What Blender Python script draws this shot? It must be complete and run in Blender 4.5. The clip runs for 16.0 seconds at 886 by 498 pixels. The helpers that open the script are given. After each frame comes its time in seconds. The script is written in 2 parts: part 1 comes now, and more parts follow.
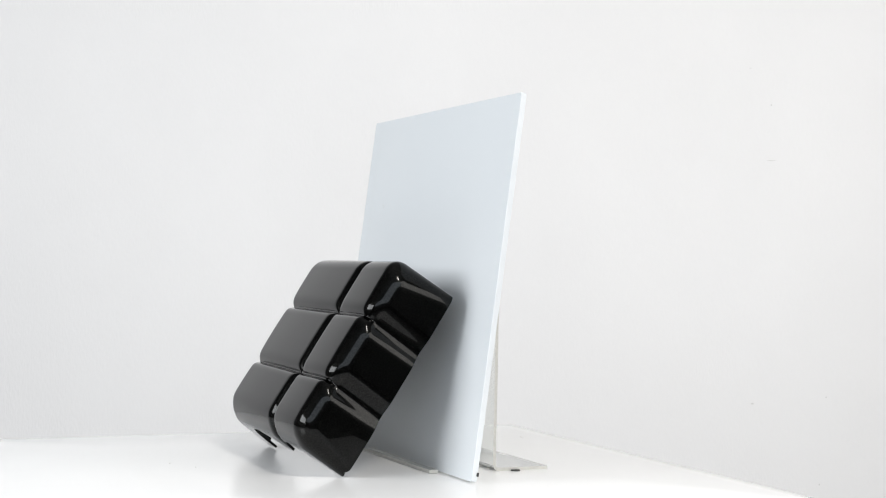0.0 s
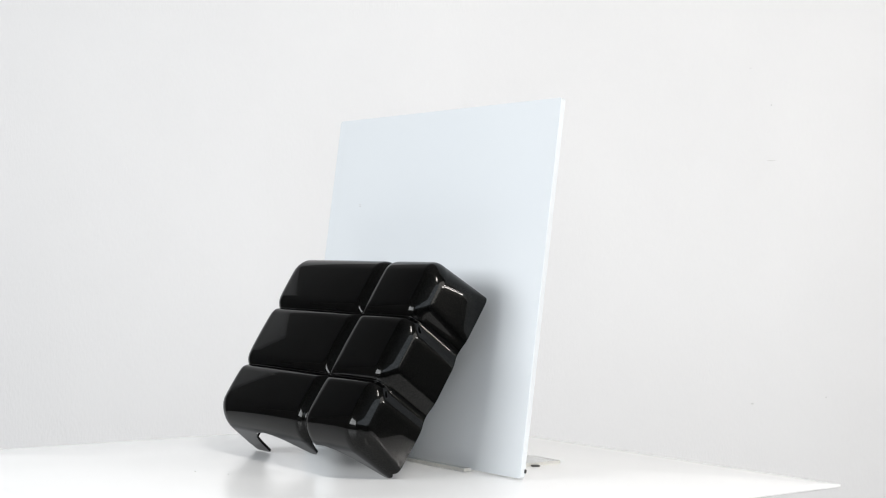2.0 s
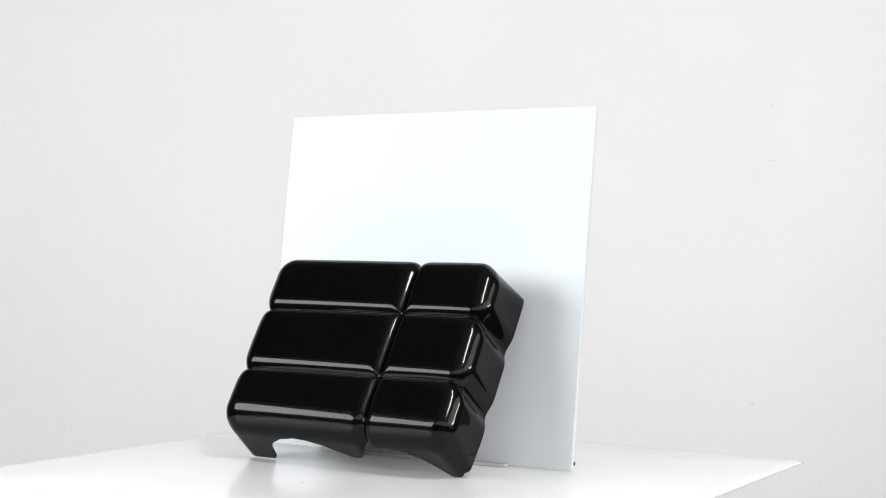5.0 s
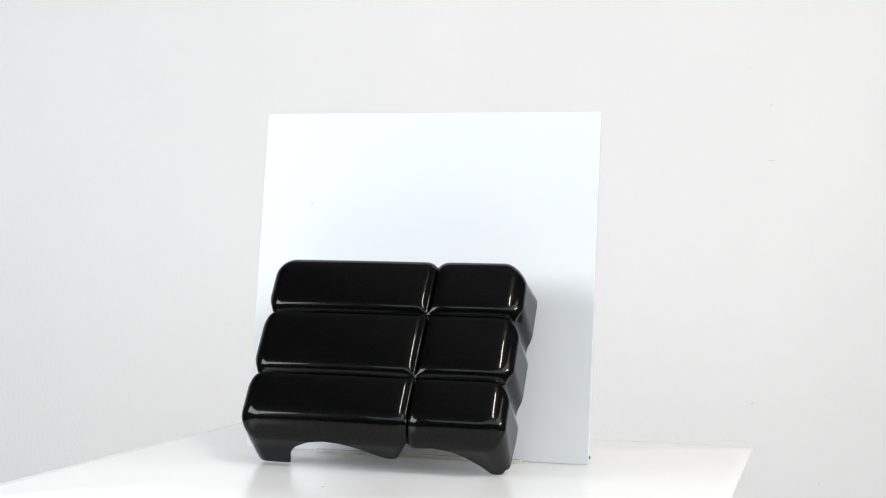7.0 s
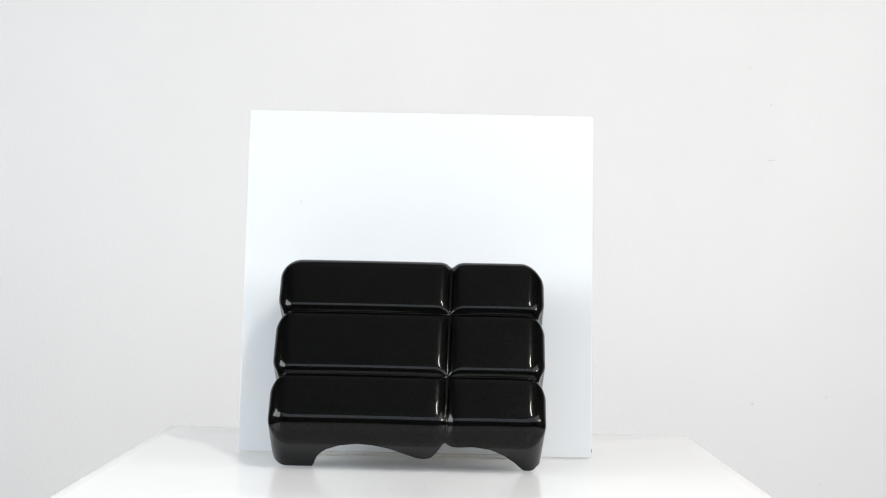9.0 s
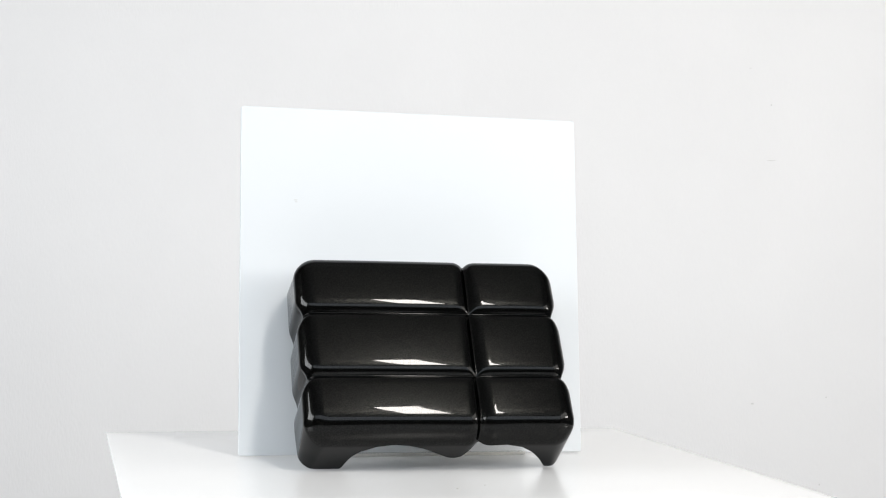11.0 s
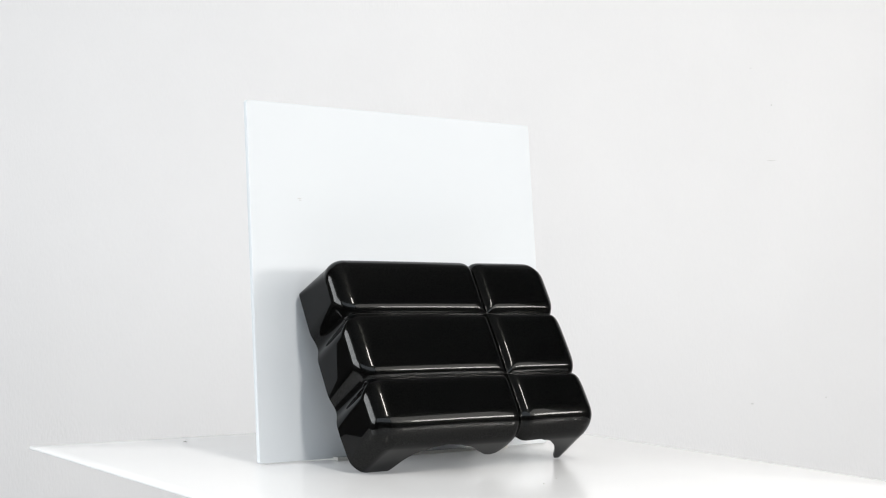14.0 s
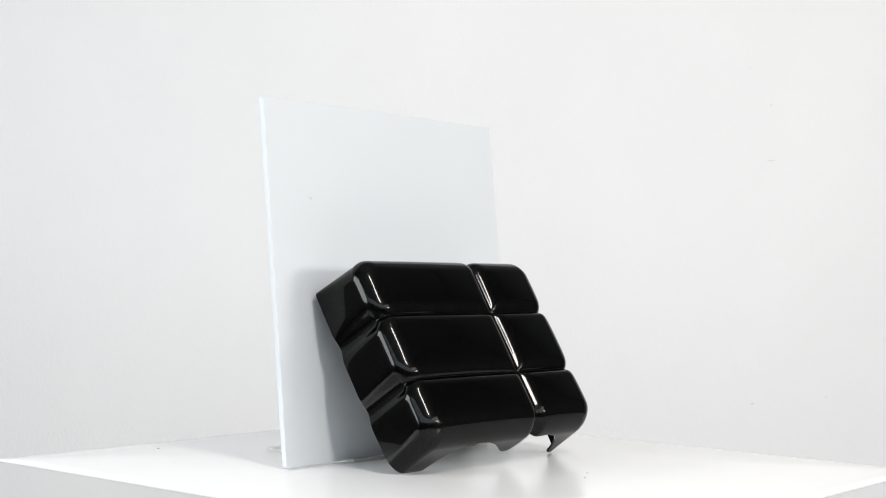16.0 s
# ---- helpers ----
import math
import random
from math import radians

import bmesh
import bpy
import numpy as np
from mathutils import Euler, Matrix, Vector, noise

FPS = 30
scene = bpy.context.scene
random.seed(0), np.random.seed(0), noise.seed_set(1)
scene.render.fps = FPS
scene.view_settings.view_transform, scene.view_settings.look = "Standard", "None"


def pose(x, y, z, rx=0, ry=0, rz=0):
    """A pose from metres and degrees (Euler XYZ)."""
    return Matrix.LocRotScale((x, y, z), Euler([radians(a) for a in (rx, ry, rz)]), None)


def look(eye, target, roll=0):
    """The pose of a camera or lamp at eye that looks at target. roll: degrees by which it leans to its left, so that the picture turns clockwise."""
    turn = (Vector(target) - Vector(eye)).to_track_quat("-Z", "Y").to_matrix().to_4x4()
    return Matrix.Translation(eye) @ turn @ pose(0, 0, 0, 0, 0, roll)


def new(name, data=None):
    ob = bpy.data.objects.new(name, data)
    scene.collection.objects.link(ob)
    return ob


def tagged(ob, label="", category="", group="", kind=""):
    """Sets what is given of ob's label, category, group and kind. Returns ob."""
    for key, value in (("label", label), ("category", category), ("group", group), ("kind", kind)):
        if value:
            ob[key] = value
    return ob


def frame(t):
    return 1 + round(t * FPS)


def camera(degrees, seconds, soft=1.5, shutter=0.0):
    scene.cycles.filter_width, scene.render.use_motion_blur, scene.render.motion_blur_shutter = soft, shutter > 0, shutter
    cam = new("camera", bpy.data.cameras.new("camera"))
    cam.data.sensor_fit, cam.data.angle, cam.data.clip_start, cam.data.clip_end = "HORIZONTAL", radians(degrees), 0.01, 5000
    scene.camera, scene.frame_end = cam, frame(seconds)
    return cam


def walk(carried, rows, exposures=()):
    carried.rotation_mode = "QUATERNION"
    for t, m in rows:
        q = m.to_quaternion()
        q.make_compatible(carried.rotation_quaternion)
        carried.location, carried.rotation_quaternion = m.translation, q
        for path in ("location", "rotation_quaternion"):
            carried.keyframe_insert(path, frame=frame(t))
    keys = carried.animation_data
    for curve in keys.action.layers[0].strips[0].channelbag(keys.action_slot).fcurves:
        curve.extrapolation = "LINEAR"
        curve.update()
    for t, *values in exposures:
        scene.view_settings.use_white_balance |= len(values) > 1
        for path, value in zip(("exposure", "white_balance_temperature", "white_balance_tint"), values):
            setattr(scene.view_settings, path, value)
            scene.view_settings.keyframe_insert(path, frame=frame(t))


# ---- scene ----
K = 0.64                      # metres per plan unit
TURN0, RATE = -67.757, 7.31356   # turntable: degrees at the start, degrees a second

# ---- camera: it stands still ----
cam = camera(33.70, 16.0, soft=1.1)
YAW, PITCH, ROLL = radians(1.8496), radians(0.5929), 1.1646
EYE = Vector((0, -2.0 * K, 0.26118 * K))
AHEAD = Vector((math.sin(YAW) * math.cos(PITCH), math.cos(YAW) * math.cos(PITCH), math.sin(PITCH)))
VIEW = look(EYE, EYE + AHEAD, ROLL)
walk(cam, [(0.0, VIEW), (16.0, VIEW)], exposures=[(0.0, 0.09), (16.0, 0.09)])

# ---- world and lamps ----
world = bpy.data.worlds.new("world")
scene.world = world
world.use_nodes = True
world.node_tree.nodes["Background"].inputs[0].default_value = (0.6, 0.65, 0.7, 1)
world.node_tree.nodes["Background"].inputs[1].default_value = 0.05


def area_lamp(name, eye, target, wide, high, watts, colour):
    data = bpy.data.lights.new(name, "AREA")
    data.shape, data.size, data.size_y = "RECTANGLE", wide, high
    data.energy, data.color = watts, colour
    ob = new(name, data)
    ob.matrix_world = look(eye, target)
    return ob


area_lamp("softbox_left", (-1.30, -0.75, 0.52), (0.4, -0.50, 0.10), 1.05, 0.55, 20.5, (0.94, 0.97, 1.0))
area_lamp("softbox_right", (0.52, -1.03, 1.22), (0, 0.1, 0.1), 0.12, 0.42, 10.8, (1.0, 0.955, 0.91))
for lift in (-0.045, 0.045):
    area_lamp("twin_tube_right", (1.40, -0.55, 0.37 + lift), (0, 0.2, 0.1), 0.40, 0.020, 3.0, (1.0, 0.965, 0.93))
# added broad fill from the right, no actual window: softens shadows beside the tubes
area_lamp("soft_fill_right", (1.50, -0.95, 0.72), (0, 0.0, 0.1), 1.10, 0.70, 7.8, (1.0, 0.975, 0.94))
area_lamp("window_light", (0.1, -2.65, 1.12), (0, 0, 0.1), 4.2, 1.05, 32, (0.82, 0.905, 1.0))


# ---- materials ----
def material(name, colour, rough, metal=0.0):
    mat = bpy.data.materials.new(name)
    mat.use_nodes = True
    nt = mat.node_tree
    bsdf = nt.nodes["Principled BSDF"]
    bsdf.inputs["Base Color"].default_value = (*colour, 1)
    bsdf.inputs["Roughness"].default_value = rough
    bsdf.inputs["Metallic"].default_value = metal
    return mat, nt, bsdf


def add_node(nt, kind, **values):
    node = nt.nodes.new(kind)
    for key, value in values.items():
        node.inputs[key.replace("_", " ")].default_value = value
    return node


def vary(nt, bsdf, scale, low, high, stretch=(1, 1, 1), socket="Base Color", detail=5.0, lo=0.3, hi=0.7):
    """Noise between two values of a socket, in the object's own metres."""
    co = nt.nodes.new("ShaderNodeTexCoord")
    mp = nt.nodes.new("ShaderNodeMapping")
    mp.inputs["Scale"].default_value = stretch
    ns = add_node(nt, "ShaderNodeTexNoise", Scale=scale, Detail=detail)
    rp = nt.nodes.new("ShaderNodeValToRGB")
    rp.color_ramp.elements[0].position, rp.color_ramp.elements[1].position = lo, hi
    rp.color_ramp.elements[0].color = (*low, 1)
    rp.color_ramp.elements[1].color = (*high, 1)
    nt.links.new(co.outputs["Object"], mp.inputs["Vector"])
    nt.links.new(mp.outputs["Vector"], ns.inputs["Vector"])
    nt.links.new(ns.outputs["Fac"], rp.inputs["Fac"])
    nt.links.new(rp.outputs["Color"], bsdf.inputs[socket])
    return mp, ns


def relief(nt, bsdf, scale, distance, stretch=(1, 1, 1), strength=1.0, detail=3.0):
    co = nt.nodes.new("ShaderNodeTexCoord")
    mp = nt.nodes.new("ShaderNodeMapping")
    mp.inputs["Scale"].default_value = stretch
    ns = add_node(nt, "ShaderNodeTexNoise", Scale=scale, Detail=detail)
    bp = add_node(nt, "ShaderNodeBump", Strength=strength, Distance=distance)
    nt.links.new(co.outputs["Object"], mp.inputs["Vector"])
    nt.links.new(mp.outputs["Vector"], ns.inputs["Vector"])
    nt.links.new(ns.outputs["Fac"], bp.inputs["Height"])
    nt.links.new(bp.outputs["Normal"], bsdf.inputs["Normal"])


# dark flake lacquer under a clear gloss coat
GLOSS_BLACK, nt, b = material("gloss_black_lacquer", (0.02, 0.02, 0.019), 0.25, 1.0)
b.inputs["Coat Weight"].default_value = 1.0
b.inputs["Coat IOR"].default_value = 1.26
b.inputs["Specular Tint"].default_value = (0, 0, 0, 1)
b.inputs["Coat Roughness"].default_value = 0.045
vary(nt, b, 850, (0.0006, 0.0006, 0.0006), (0.0116, 0.0118, 0.0108), lo=0.36, hi=0.72, detail=3.0)
vary(nt, b, 40, (0.018, 0.018, 0.018), (0.045, 0.045, 0.045), socket="Coat Roughness")

BOARD_WHITE, nt, b = material("white_board", (0.84, 0.87, 0.90), 0.45)
vary(nt, b, 7, (0.645, 0.672, 0.69), (0.66, 0.685, 0.70))

TABLE_WHITE, nt, b = material("white_laminate", (0.84, 0.84, 0.83), 0.2)
vary(nt, b, 5, (0.87, 0.868, 0.86), (0.90, 0.898, 0.89))
relief(nt, b, 60, 0.00004, strength=0.6)

CLOTH, nt, b = material("white_backdrop_cloth", (0.8, 0.8, 0.79), 0.9)
vary(nt, b, 3.0, (0.845, 0.834, 0.828), (0.875, 0.864, 0.857), stretch=(1.2, 1, 0.8))
relief(nt, b, 380, 0.0008, stretch=(1.0, 1, 0.3), strength=0.5)

ROOM, nt, b = material("grey_wall_paint", (0.33, 0.33, 0.32), 0.8)
vary(nt, b, 2, (0.31, 0.308, 0.305), (0.36, 0.357, 0.352))
CEIL, nt, b = material("pale_grey_ceiling_paint", (0.55, 0.55, 0.54), 0.85)
vary(nt, b, 2, (0.52, 0.52, 0.515), (0.58, 0.58, 0.575))
FLOOR, nt, b = material("grey_floor", (0.2, 0.2, 0.2), 0.5)
vary(nt, b, 4, (0.17, 0.17, 0.17), (0.22, 0.22, 0.215))

FLECK, nt, b = material("grey_speck", (0.45, 0.44, 0.42), 0.8)
vary(nt, b, 900, (0.68, 0.67, 0.66), (0.77, 0.76, 0.74))
SCUFF, nt, b = material("grey_scuff", (0.3, 0.29, 0.27), 0.7)
vary(nt, b, 900, (0.42, 0.41, 0.39), (0.55, 0.54, 0.51))

ACRYLIC, nt, b = material("clear_acrylic", (0.96, 0.97, 0.95), 0.04)
b.inputs["Transmission Weight"].default_value = 1.0
b.inputs["IOR"].default_value = 1.49

ACRYLIC_EDGE, nt, b = material("cut_acrylic_edge", (0.72, 0.71, 0.66), 0.35)
b.inputs["Transmission Weight"].default_value = 0.35
vary(nt, b, 300, (0.66, 0.65, 0.60), (0.76, 0.75, 0.71))

RUBBER, nt, b = material("black_rubber", (0.03, 0.03, 0.03), 0.6)
vary(nt, b, 500, (0.02, 0.02, 0.02), (0.045, 0.043, 0.04))


# ---- mesh helpers ----
def part(name, bm, mat, parent=None, label="", smooth=False):
    mesh = bpy.data.meshes.new(name)
    bmesh.ops.recalc_face_normals(bm, faces=bm.faces)
    bm.to_mesh(mesh)
    bm.free()
    mesh.materials.append(mat)
    if smooth:
        mesh.polygons.foreach_set("use_smooth", [True] * len(mesh.polygons))
    ob = new(name, mesh)
    ob.parent = parent
    if label:
        ob["label"] = label
    return ob


def block(lo, hi, bevel=0.0, steps=2):
    bm = bmesh.new()
    bmesh.ops.create_cube(bm, size=1)
    for v in bm.verts:
        v.co = Vector([lo[i] + (v.co[i] + 0.5) * (hi[i] - lo[i]) for i in range(3)])
    if bevel:
        bmesh.ops.bevel(bm, geom=list(bm.edges), offset=bevel, segments=steps, affect="EDGES", profile=0.5)
    return bm


# ---- setting ----
WALL_Y, FLOOR_Z, TOP_Z = 0.95, -0.72, 1.75
X0, X1, Y0 = -2.3, 2.3, -2.8
tagged(part("floor", block((X0, Y0, FLOOR_Z - 0.1), (X1, WALL_Y + 0.12, FLOOR_Z)), FLOOR), "plain grey studio floor below the table", "floor", kind="structure")
tagged(part("ceiling", block((X0, Y0, TOP_Z), (X1, WALL_Y + 0.12, TOP_Z + 0.1)), CEIL), "plain pale grey studio ceiling", "ceiling", kind="structure")
tagged(part("wall_north", block((X0, WALL_Y + 0.01, FLOOR_Z), (X1, WALL_Y + 0.12, TOP_Z)), ROOM), "grey wall behind the white backdrop", "wall", kind="structure")
tagged(part("wall_south", block((X0, Y0 - 0.1, FLOOR_Z), (X1, Y0, TOP_Z)), ROOM), "plain grey studio wall", "wall", kind="structure")
tagged(part("wall_west", block((X0 - 0.1, Y0, FLOOR_Z), (X0, WALL_Y + 0.12, TOP_Z)), ROOM), "plain grey studio wall", "wall", kind="structure")
tagged(part("wall_east", block((X1, Y0, FLOOR_Z), (X1 + 0.1, WALL_Y + 0.12, TOP_Z)), ROOM), "plain grey studio wall", "wall", kind="structure")


def backdrop_sheet():
    """A hanging sheet of white cloth with faint long waves."""
    bm = bmesh.new()
    nx, nz = 90, 50
    grid = []
    for j in range(nz + 1):
        z = FLOOR_Z + 0.004 + (0.85 - FLOOR_Z) * j / nz
        row = []
        for i in range(nx + 1):
            x = -1.35 + 2.7 * i / nx
            y = WALL_Y - 0.006 + 0.003 * noise.noise(Vector((x * 1.1, 0.0, z * 0.8)))
            row.append(bm.verts.new((x, y, z)))
        grid.append(row)
    for j in range(nz):
        for i in range(nx):
            bm.faces.new((grid[j][i], grid[j][i + 1], grid[j + 1][i + 1], grid[j + 1][i]))
    ob = part("backdrop", bm, CLOTH, smooth=True)
    mod = ob.modifiers.new("thickness", "SOLIDIFY")
    mod.thickness, mod.offset = 0.002, 0
    return tagged(ob, "plain white cloth backdrop with a faint weave", "backdrop", kind="structure")


backdrop = backdrop_sheet()


# ---- table ----
MOVERS = []


def mover(name, base):
    """An Empty at a base point of the turntable's plan (metres), turned with the table."""
    ob = new(name)
    ob.location = base
    MOVERS.append((ob, Vector(base)))
    return ob


TX0, TX1, TY0, TY1 = -0.370 * K, 0.465 * K, -0.556 * K, 0.368 * K


def droop(x, y):
    """The thin top sags a little towards its edges."""
    far = max(abs(x / K - 0.045) - 0.22, abs(y / K + 0.094) - 0.25, 0.0)
    return -0.009 * K * min(far / 0.2, 1.0) ** 1.6


def table():
    ob = mover("table", (0, 0, FLOOR_Z))
    bm = bmesh.new()
    nx, ny = 46, 50
    grid = []
    for j in range(ny + 1):
        row = []
        for i in range(nx + 1):
            x, y = TX0 + (TX1 - TX0) * i / nx, TY0 + (TY1 - TY0) * j / ny
            row.append(bm.verts.new((x, y, droop(x, y) - FLOOR_Z)))
        grid.append(row)
    for j in range(ny):
        for i in range(nx):
            bm.faces.new((grid[j][i], grid[j][i + 1], grid[j + 1][i + 1], grid[j + 1][i]))
    top = part("tabletop", bm, TABLE_WHITE, ob, smooth=True)
    mod = top.modifiers.new("thickness", "SOLIDIFY")
    mod.thickness, mod.offset = 0.0028, -1
    mod = top.modifiers.new("edge", "BEVEL")
    mod.width, mod.segments, mod.limit_method = 0.0008, 2, "ANGLE"
    bm = bmesh.new()
    bmesh.ops.create_cone(bm, cap_ends=True, segments=64, radius1=0.11, radius2=0.11, depth=0.03, matrix=Matrix.Translation((0, 0, -FLOOR_Z - 0.0195)))
    part("turntable_plate", bm, TABLE_WHITE, ob)
    bm = bmesh.new()
    bmesh.ops.create_cone(bm, cap_ends=True, segments=48, radius1=0.04, radius2=0.035, depth=-FLOOR_Z - 0.05,
                          matrix=Matrix.Translation((0, 0, (-FLOOR_Z - 0.03) / 2)))
    part("pedestal", bm, TABLE_WHITE, ob)
    bm = bmesh.new()
    bmesh.ops.create_cone(bm, cap_ends=True, segments=48, radius1=0.18, radius2=0.17, depth=0.02, matrix=Matrix.Translation((0, 0, 0.01)))
    part("foot_plate", bm, TABLE_WHITE, ob)
    return tagged(ob, "thin glossy white tabletop turning slowly on a pedestal", "table")


table()


# ---- white board ----
def board():
    bx0, bx1 = -0.209 * K, 0.2715 * K
    size_v, lean, thick = 0.4735 * K, math.atan2(0.057, 0.470), 0.0048
    base = Vector(((bx0 + bx1) / 2, -0.0075 * K, 0.0012))
    ob = mover("display_board", base)
    turn = Matrix.Rotation(-lean, 4, "X")
    bm = block(((bx0 - bx1) / 2, 0, 0), ((bx1 - bx0) / 2, thick, size_v))
    corners = [e for e in bm.edges if abs(e.verts[0].co.y - e.verts[1].co.y) > thick / 2]
    bmesh.ops.bevel(bm, geom=corners, offset=0.0022, segments=4, affect="EDGES", profile=0.5)
    rims = [e for e in bm.edges if len(e.link_faces) == 2 and e.calc_face_angle() > 1.2]
    bmesh.ops.bevel(bm, geom=rims, offset=0.0005, segments=2, affect="EDGES", profile=0.5)
    bmesh.ops.transform(bm, matrix=turn, verts=bm.verts)
    part("panel", bm, BOARD_WHITE, ob)
    # small scuff on the face
    mx, mz = (-0.133 - (-0.209 + 0.2735) / 2) * K, 0.345 * K
    bm = block((mx - 0.0016, -0.0002, mz), (mx + 0.0016, 0.0004, mz + 0.0005))
    bm2 = block((mx - 0.0004, -0.0002, mz - 0.0016), (mx + 0.0018, 0.0004, mz - 0.0012))
    tmp = bpy.data.meshes.new("scratch")
    bm2.to_mesh(tmp)
    bm.from_mesh(tmp)
    bm2.free()
    bmesh.ops.transform(bm, matrix=turn, verts=bm.verts)
    part("scuff", bm, SCUFF, ob, "small grey scuff mark")
    bm = block(((bx1 - bx0) / 2 - 0.004, thick - 0.0012, 0.0045), ((bx1 - bx0) / 2 + 0.0009, thick + 0.0006, 0.0075), 0.0003, 1)
    bmesh.ops.transform(bm, matrix=turn, verts=bm.verts)
    part("corner_clip", bm, RUBBER, ob, "tiny dark corner clip")
    return tagged(ob, "plain white square board leaning back on a stand", "board")


board()


# ---- acrylic stand ----
def strip_profile(points, x0, x1, thick, mat, name, parent):
    """A bent sheet: a polyline in y, z swept from x0 to x1."""
    bm = bmesh.new()
    left, right = [], []
    pts = [Vector((0, p[0], p[1])) for p in points]
    for i, p in enumerate(pts):
        a = pts[max(i - 1, 0)]
        c = pts[min(i + 1, len(pts) - 1)]
        d = (c - a).normalized()
        n = Vector((0, -d.z, d.y)) * thick / 2
        for store, x in ((left, x0), (right, x1)):
            store.append((bm.verts.new((x, *(p + n).yz)), bm.verts.new((x, *(p - n).yz))))
    for i in range(len(pts) - 1):
        (a, b2), (c, d2) = left[i], left[i + 1]
        (e, f), (g, h2) = right[i], right[i + 1]
        for k, q in enumerate(((a, c, g, e), (b2, f, h2, d2), (a, b2, d2, c), (e, g, h2, f))):
            bm.faces.new(q).material_index = int(k > 1)
    for i in (0, -1):
        bm.faces.new((left[i][0], right[i][0], right[i][1], left[i][1])).material_index = 1
    ob = part(name, bm, mat, parent)
    ob.data.materials.append(ACRYLIC_EDGE)
    return ob


def stand():
    x0, x1 = -0.097 * K, 0.184 * K
    base = Vector(((x0 + x1) / 2, 0.066 * K, 0))
    ob = mover("acrylic_stand", base)
    hw, r = (x1 - x0) / 2, 0.004
    th = 0.0026
    bend = [(r - r * math.cos(a), th / 2 + r - r * math.sin(a)) for a in [radians(q) for q in range(0, 91, 15)]]
    back = (0.142 - 0.066) * K
    strip_profile([(0, 0.43 * K), (0, 0.2 * K), (0, th / 2 + r + 0.004)] + bend + [(back, th / 2)], -hw, hw, th, ACRYLIC, "back_support", ob)
    strip_profile([(-0.090 * K, th / 2 + 0.0006), (-0.078 * K, th / 2 + 0.0006)], -hw - 0.003, hw, th, ACRYLIC, "front_ledge", ob)
    bm = bmesh.new()
    bmesh.ops.create_cone(bm, cap_ends=True, segments=24, radius1=0.0040, radius2=0.0036, depth=0.0010,
                          matrix=Matrix.Translation((0.188 * K - base.x, 0.094 * K - base.y, 0.0005)))
    part("rubber_pad", bm, RUBBER, ob, "small black rubber pad")
    return tagged(ob, "clear bent acrylic easel stand holding the board", "display stand")


stand()

# ---- black moulded cover ----
UL, UR, UG, VH = -0.151, 0.199, 0.0720, 0.262
ROWS_V = (0.0, 0.0850, 0.1755, VH)
TOPW = 0.098
ARCH = [(-0.151, 0.0), (-0.094, 0.0), (-0.0915, 0.016), (-0.087, 0.032), (-0.077, 0.048), (-0.058, 0.0615), (-0.037, 0.066), (-0.017, 0.0635),
        (0.004, 0.0545), (0.025, 0.039), (0.039, 0.029), (0.048, 0.0275), (0.056, 0.031), (0.063, 0.047), (0.071, 0.061), (0.085, 0.0625),
        (0.109, 0.0645), (0.130, 0.058), (0.148, 0.042), (0.163, 0.022), (0.176, 0.0), (0.193, 0.0), (0.199, 0.005)]


def round_slab(p, u0, u1, v0, v1, top, rc, re):
    """Signed distance to a slab with a rounded plan and a rounded top edge, open below."""
    cu, cv, hu, hv = (u0 + u1) / 2, (v0 + v1) / 2, (u1 - u0) / 2, (v1 - v0) / 2
    rear = 0.55 - 0.25 * np.clip((p[:, 1] - 0.08) / 0.1, 0, 1)
    rc = rc * (rear + (1 - rear) * np.clip(p[:, 2] / 0.07, 0, 1))
    qx, qy = np.abs(p[:, 0] - cu) - hu + rc, np.abs(p[:, 1] - cv) - hv + rc
    d2 = np.hypot(np.maximum(qx, 0), np.maximum(qy, 0)) + np.minimum(np.maximum(qx, qy), 0) - rc
    a, c = d2 + re, p[:, 2] - top + re
    return np.hypot(np.maximum(a, 0), np.maximum(c, 0)) + np.minimum(np.maximum(a, c), 0) - re


def soft_min(a, b2, k):
    m = np.maximum(k - np.abs(a - b2), 0) / k
    return np.minimum(a, b2) - m * m * k / 4


def soft_max(a, b2, k):
    return -soft_min(-a, -b2, k)


def hull_field(p):
    """The cover's outer form before the grooves: a slab with rounded corners and a soft roll along its foot."""
    roll = 0.012 * np.clip((0.036 - p[:, 1]) / 0.036, 0, 1) ** 2
    d = round_slab(p, UL, UR, 0.0, VH, TOPW - roll, 0.030, 0.025)
    deep = np.clip(p[:, 2] / TOPW, 0, 1)
    d = soft_max(d, 0.7071 * (p[:, 0] - UR + p[:, 1] - VH) + 0.0165 * deep, 0.014)
    return soft_max(d, 0.7071 * (UL - p[:, 0] - p[:, 1]) + 0.0065 * (1 - 0.3 * deep), 0.010)


def groove(s, below, above, floor):
    """How far a groove has sunk at a distance s from its line: 1 in its floor, 0 past its rounded shoulders."""
    a = np.clip(np.sqrt(s * s + floor * floor) - floor * 0.35, 0, None) / np.where(s < 0, below, above)
    return 1 - np.sqrt(1 - (1 - np.clip(a, 0, 1)) ** 2)


def spread(lo, hi, n, lines, width):
    """n + 1 places from lo to hi, closer together near the lines."""
    x = np.linspace(lo, hi, 4001)
    dense = 1 + sum(2.2 * np.exp(-((x - c) / width) ** 2) for c in lines)
    run = np.concatenate([[0], np.cumsum((dense[1:] + dense[:-1]) / 2)])
    return np.interp(np.linspace(0, run[-1], n + 1), run, x)


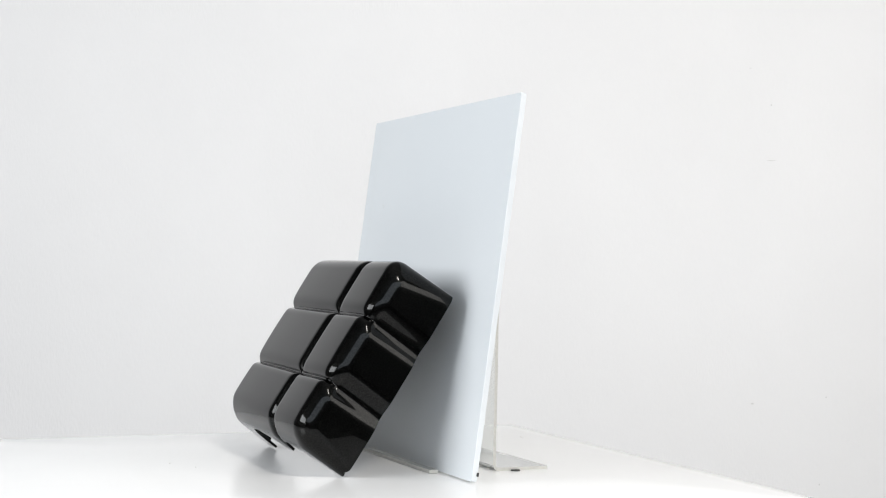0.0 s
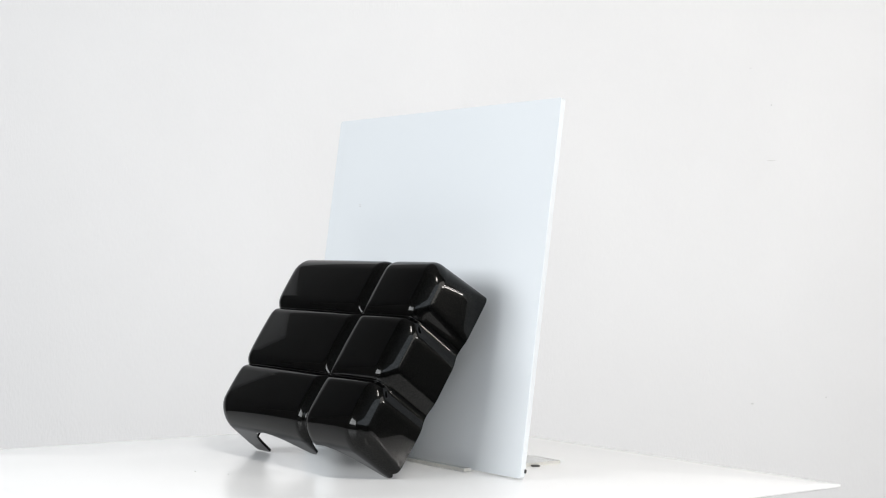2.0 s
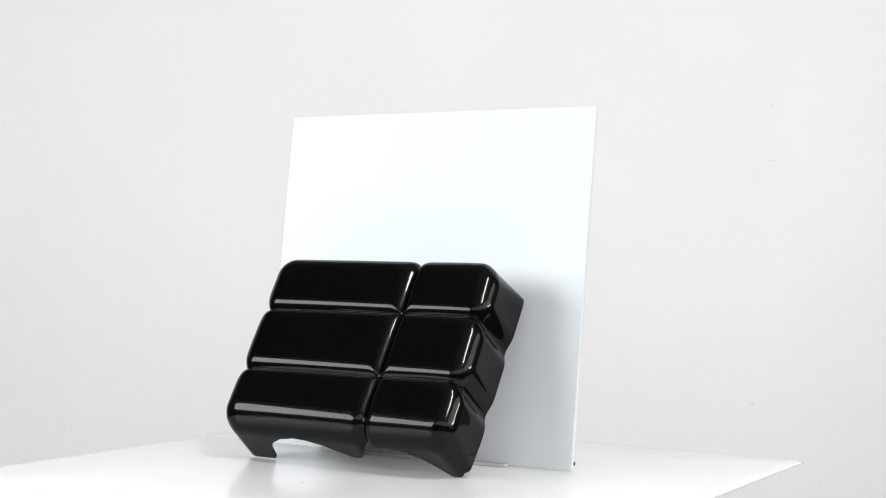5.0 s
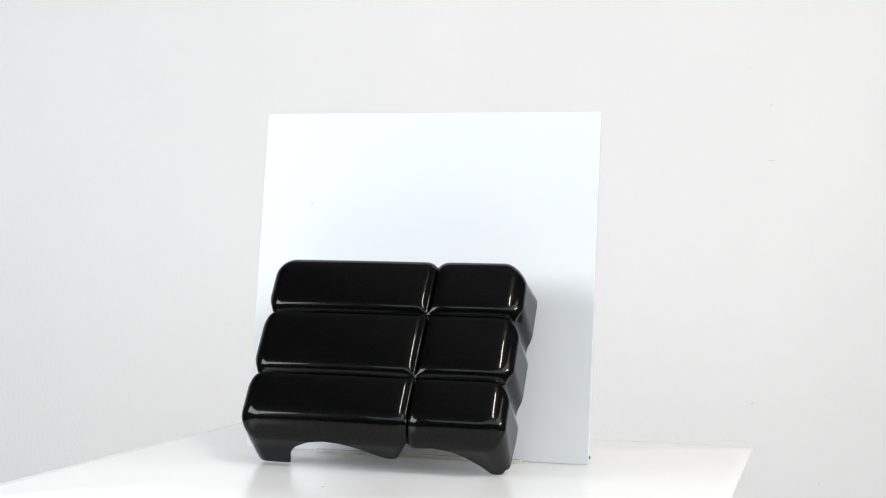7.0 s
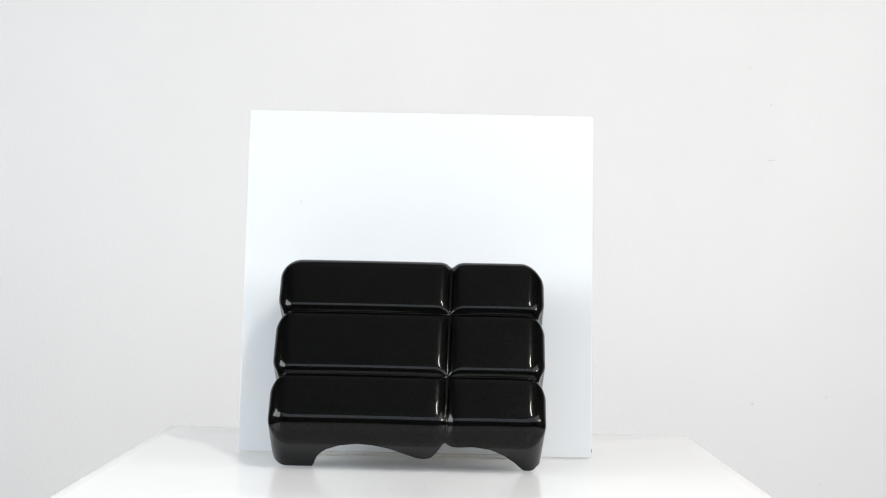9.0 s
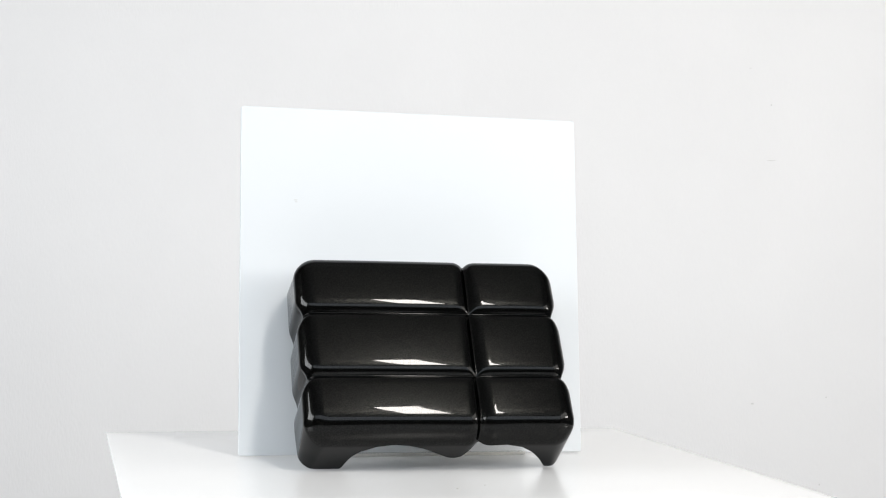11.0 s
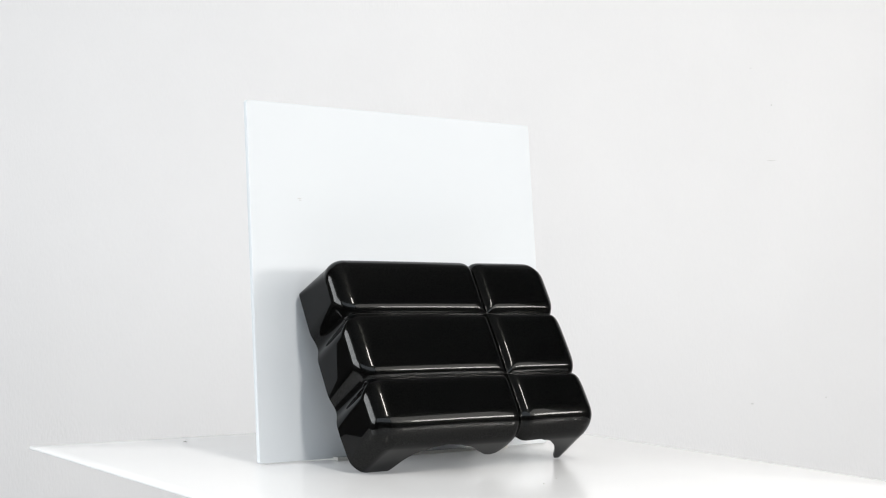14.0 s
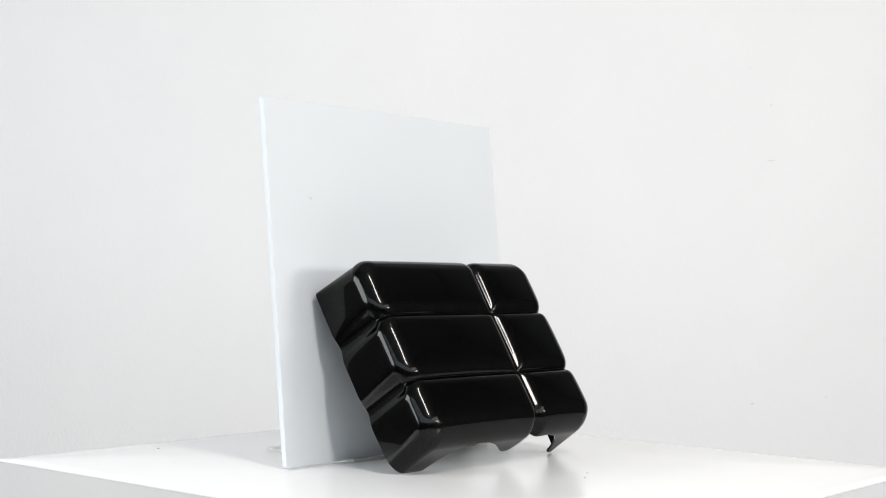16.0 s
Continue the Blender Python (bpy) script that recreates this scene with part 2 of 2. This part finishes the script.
def cover():
    nu, nv, nw = 250, 210, 54
    us = spread(UL, UR, nu, (UL + 0.01, UG, UR - 0.01), 0.012)
    vs = spread(0, VH, nv, (0.01, ROWS_V[1], ROWS_V[2], VH - 0.01), 0.011)
    fine = np.linspace(UL, UR, 701)
    arch = np.interp(fine, *zip(*ARCH))
    arch = np.convolve(np.pad(arch, 8, mode="edge"), np.hanning(19)[1:-1] / np.hanning(19).sum(), "valid")
    index, pts, faces = {}, [], []

    def vert(key, p):
        if key not in index:
            index[key] = len(pts)
            pts.append(p)
        return index[key]

    low_at = np.interp(us, fine, arch)

    def patch(n, m, at):
        for i in range(n):
            for j in range(m):
                faces.append([vert(*at(i, j)), vert(*at(i + 1, j)), vert(*at(i + 1, j + 1)), vert(*at(i, j + 1))])

    def front(i, j):
        return (i, j, nw), (us[i], vs[j], TOPW)

    def side(i, j, k):
        floor_w = low_at[i] if j == 0 else low_at[i] * max(0.0, 1 - vs[j] / 0.014) ** 2 if i in (0, nu) else 0.0
        return (i, j, k), (us[i], vs[j], floor_w + (TOPW - floor_w) * k / nw)

    patch(nu, nv, front)
    patch(nu, nw, lambda i, k: side(i, 0, k))
    patch(nu, nw, lambda i, k: side(i, nv, k))
    patch(nv, nw, lambda j, k: side(0, j, k))
    patch(nv, nw, lambda j, k: side(nu, j, k))
    p = np.array(pts)
    R = 0.034
    q = p.copy()
    q[:, 0] = np.clip(q[:, 0], UL + R, UR - R)
    q[:, 1] = np.clip(q[:, 1], R, VH - R)
    q[:, 2] = np.minimum(q[:, 2], TOPW - R)
    way = p - q
    way /= np.linalg.norm(way, axis=1)[:, None] + 1e-12
    lo, hi = np.zeros(len(p)), np.full(len(p), R * 1.8)
    for _ in range(26):
        mid = (lo + hi) / 2
        inside = hull_field(q + way * mid[:, None]) < 0
        lo, hi = np.where(inside, mid, lo), np.where(inside, hi, mid)
    p = q + way * lo[:, None]
    # the grooves sink straight into the form and run on over its sides to the rear rim
    step = 0.0004
    slope = np.stack([hull_field(p + step * axis) - hull_field(p - step * axis) for axis in np.eye(3)], 1)
    slope /= np.linalg.norm(slope, axis=1)[:, None] + 1e-12
    ahead = np.clip(slope[:, 2], 0, 1)
    sunk = np.zeros(len(p))
    for v in ROWS_V[1:3]:
        on_front = groove(p[:, 1] - v, 0.0130, 0.0175, 0.0016) * 0.0130
        a = np.clip((p[:, 1] - v) / np.where(p[:, 1] < v, 0.023, 0.027), -1, 1)
        on_side = (0.0030 + 0.0026 * np.clip(p[:, 2] / TOPW, 0, 1)) * (1 + np.cos(math.pi * a))
        sunk = np.maximum(sunk, on_side + (on_front - on_side) * ahead)
    across = groove(p[:, 0] - UG, 0.017, 0.018, 0.0030)
    sunk = soft_max(sunk, across * (0.0150 - 0.001 * (1 - ahead)), 0.004)
    p -= slope * sunk[:, None]
    # the moulding is a little out of square
    f = np.clip(p[:, 1] / VH, 0, 1)
    g = np.clip((p[:, 0] - UL) / (UR - UL), 0, 1)
    deep = np.clip(p[:, 2] / TOPW, 0, 1)
    # each block is slightly domed
    across = np.where(p[:, 0] < UG, (p[:, 0] - UL) / (UG - UL), (p[:, 0] - UG) / (UR - UG)) * 2 - 1
    cut = np.array(ROWS_V)
    k = np.clip(np.digitize(p[:, 1], cut) - 1, 0, 2)
    along = (p[:, 1] - cut[k]) / (cut[k + 1] - cut[k]) * 2 - 1
    p[:, 2] -= 0.0012 * np.clip((deep - 0.75) / 0.2, 0, 1) * (np.clip(across, -1, 1) ** 2 + np.clip(along, -1, 1) ** 2 - 0.8)
    p[:, 0] += f * 0.005 * np.sin(math.pi * g ** 1.5) + 0.004 * (f - 0.5) * (1 - deep)
    heel = np.clip(1 - p[:, 1] / 0.05, 0, 1) * np.clip(1 - p[:, 2] / 0.07, 0, 1)
    p[:, 0] -= 0.003 * heel * np.clip((g - 0.8) / 0.2, 0, 1)
    p[:, 0] += 0.003 * heel * np.clip((0.2 - g) / 0.2, 0, 1)
    p[:, 0] += 0.001 * (1 - deep) * np.clip((0.3 - g) / 0.3, 0, 1)
    base = Vector((0.02 * K, -0.139 * K, 0.0))
    ob = mover("moulded_cover", base)
    up, out = np.array([0, 0.528, 0.849]), np.array([0, -0.849, 0.528])
    xyz = np.stack([p[:, 0] - 0.02, p[:, 1] * up[1] + p[:, 2] * out[1], p[:, 1] * up[2] + p[:, 2] * out[2]], 1)
    xyz[:, 1] += (1 - g) * (0.012 - 0.006 * (1 - f) ** 2 * (1 - deep)) + 0.0095 * deep
    xyz *= K
    # vertex normals of the whole skin, shared by its pieces
    quads = np.array(faces)
    fn = np.cross(xyz[quads[:, 2]] - xyz[quads[:, 0]], xyz[quads[:, 3]] - xyz[quads[:, 1]])
    outward = np.einsum("ij,ij->i", fn, way[quads[:, 0]] @ np.stack([np.array([1.0, 0, 0]), up, out])) > 0
    quads = np.where(outward[:, None], quads, quads[:, ::-1])
    fn = np.where(outward[:, None], fn, -fn)
    vn = np.zeros_like(xyz)
    for c in range(4):
        np.add.at(vn, quads[:, c], fn)
    vn /= np.linalg.norm(vn, axis=1)[:, None] + 1e-15

    def skin(name, keep, points, normals, flip=False):
        used, local = np.unique(keep.ravel(), return_inverse=True)
        local = local.reshape(keep.shape)
        if flip:
            local = local[:, ::-1]
        mesh = bpy.data.meshes.new(name)
        mesh.from_pydata(points[used].tolist(), [], local.tolist())
        mesh.polygons.foreach_set("use_smooth", [True] * len(mesh.polygons))
        mesh.normals_split_custom_set_from_vertices(normals[used].tolist())
        mesh.materials.append(GLOSS_BLACK)
        piece = new(name, mesh)
        piece.parent = ob
        return piece

    flat = np.array(pts)[quads].mean(axis=1)
    row = np.digitize(flat[:, 1], ROWS_V[1:3])
    col = (flat[:, 0] > UG).astype(int)
    front_side = flat[:, 2] > 0.06
    for j in range(3):
        for i in range(2):
            skin("block", quads[front_side & (row == j) & (col == i)], xyz, vn)
    skin("skirt", quads[~front_side], xyz, vn)
    # inner face and the cut edge of the rim
    inner = xyz - vn * 0.0022
    edges = {}
    for q in quads:
        for c in range(4):
            a, b2 = int(q[c]), int(q[(c + 1) % 4])
            if (b2, a) in edges:
                del edges[(b2, a)]
            else:
                edges[(a, b2)] = True
    lip = np.array([(b2, a, a + len(xyz), b2 + len(xyz)) for a, b2 in edges])
    both = np.concatenate([xyz, inner])
    turned = np.concatenate([-vn, -vn])
    skin("inner_lining", quads + len(xyz), both, turned, flip=True)
    mesh = bpy.data.meshes.new("rim")
    used, local = np.unique(lip.ravel(), return_inverse=True)
    mesh.from_pydata(both[used].tolist(), [], local.reshape(lip.shape).tolist())
    mesh.materials.append(GLOSS_BLACK)
    rim = new("rim", mesh)
    rim.parent = ob
    return tagged(ob, "glossy black moulded cover with six pillowed blocks, leaning on board", "moulded cover")


cover()


# ---- small marks ----
def speck(x, z, wide, high):
    """A tiny speck on the backdrop."""
    bm = bmesh.new()
    bmesh.ops.create_icosphere(bm, subdivisions=1, radius=0.5)
    y = WALL_Y - 0.0072 + 0.003 * noise.noise(Vector((x * 1.1, 0.0, z * 0.8)))
    for v in bm.verts:
        v.co = Vector((x + v.co.x * wide, y + v.co.y * 0.0008, z + v.co.z * high))
    return tagged(part("speck", bm, FLECK), "tiny grey speck on the backdrop cloth", "speck", group="specks on the backdrop")


speck(0.5709, 0.4214, 0.0026, 0.0030)
speck(0.5724, 0.3361, 0.0160, 0.0012)
speck(0.6639, -0.0251, 0.0026, 0.0030)
speck(0.5504, -0.0366, 0.0060, 0.0030)
speck(0.6558, -0.1588, 0.0026, 0.0030)
speck(0.5375, 0.4771, 0.0050, 0.0012)


def crumb(x, y, wide):
    """A crumb of dust lying on the turning table."""
    ob = mover("dust_crumb", (x, y, droop(x, y)))
    bm = bmesh.new()
    bmesh.ops.create_icosphere(bm, subdivisions=1, radius=0.5)
    for v in bm.verts:
        v.co = Vector((v.co.x * wide, v.co.y * wide * 0.5, v.co.z * 0.0007 + 0.0003))
    part("grain", bm, SCUFF, ob)
    return tagged(ob, "tiny grey crumb of dust on the white tabletop", "dust", group="dust on the table")


crumb(0.010 * K, -0.308 * K, 0.0022)
crumb(-0.168 * K, 0.285 * K, 0.0045)
crumb(0.05 * K, -0.285 * K, 0.0016)


def motions():
    for ob, base in MOVERS:
        rows = []
        for i in range(33):
            t = i * 0.5
            a = TURN0 + RATE * t
            spot = Matrix.Rotation(radians(a), 3, "Z") @ base
            rows.append((t, pose(*spot, 0, 0, a)))
        walk(ob, rows)


motions()
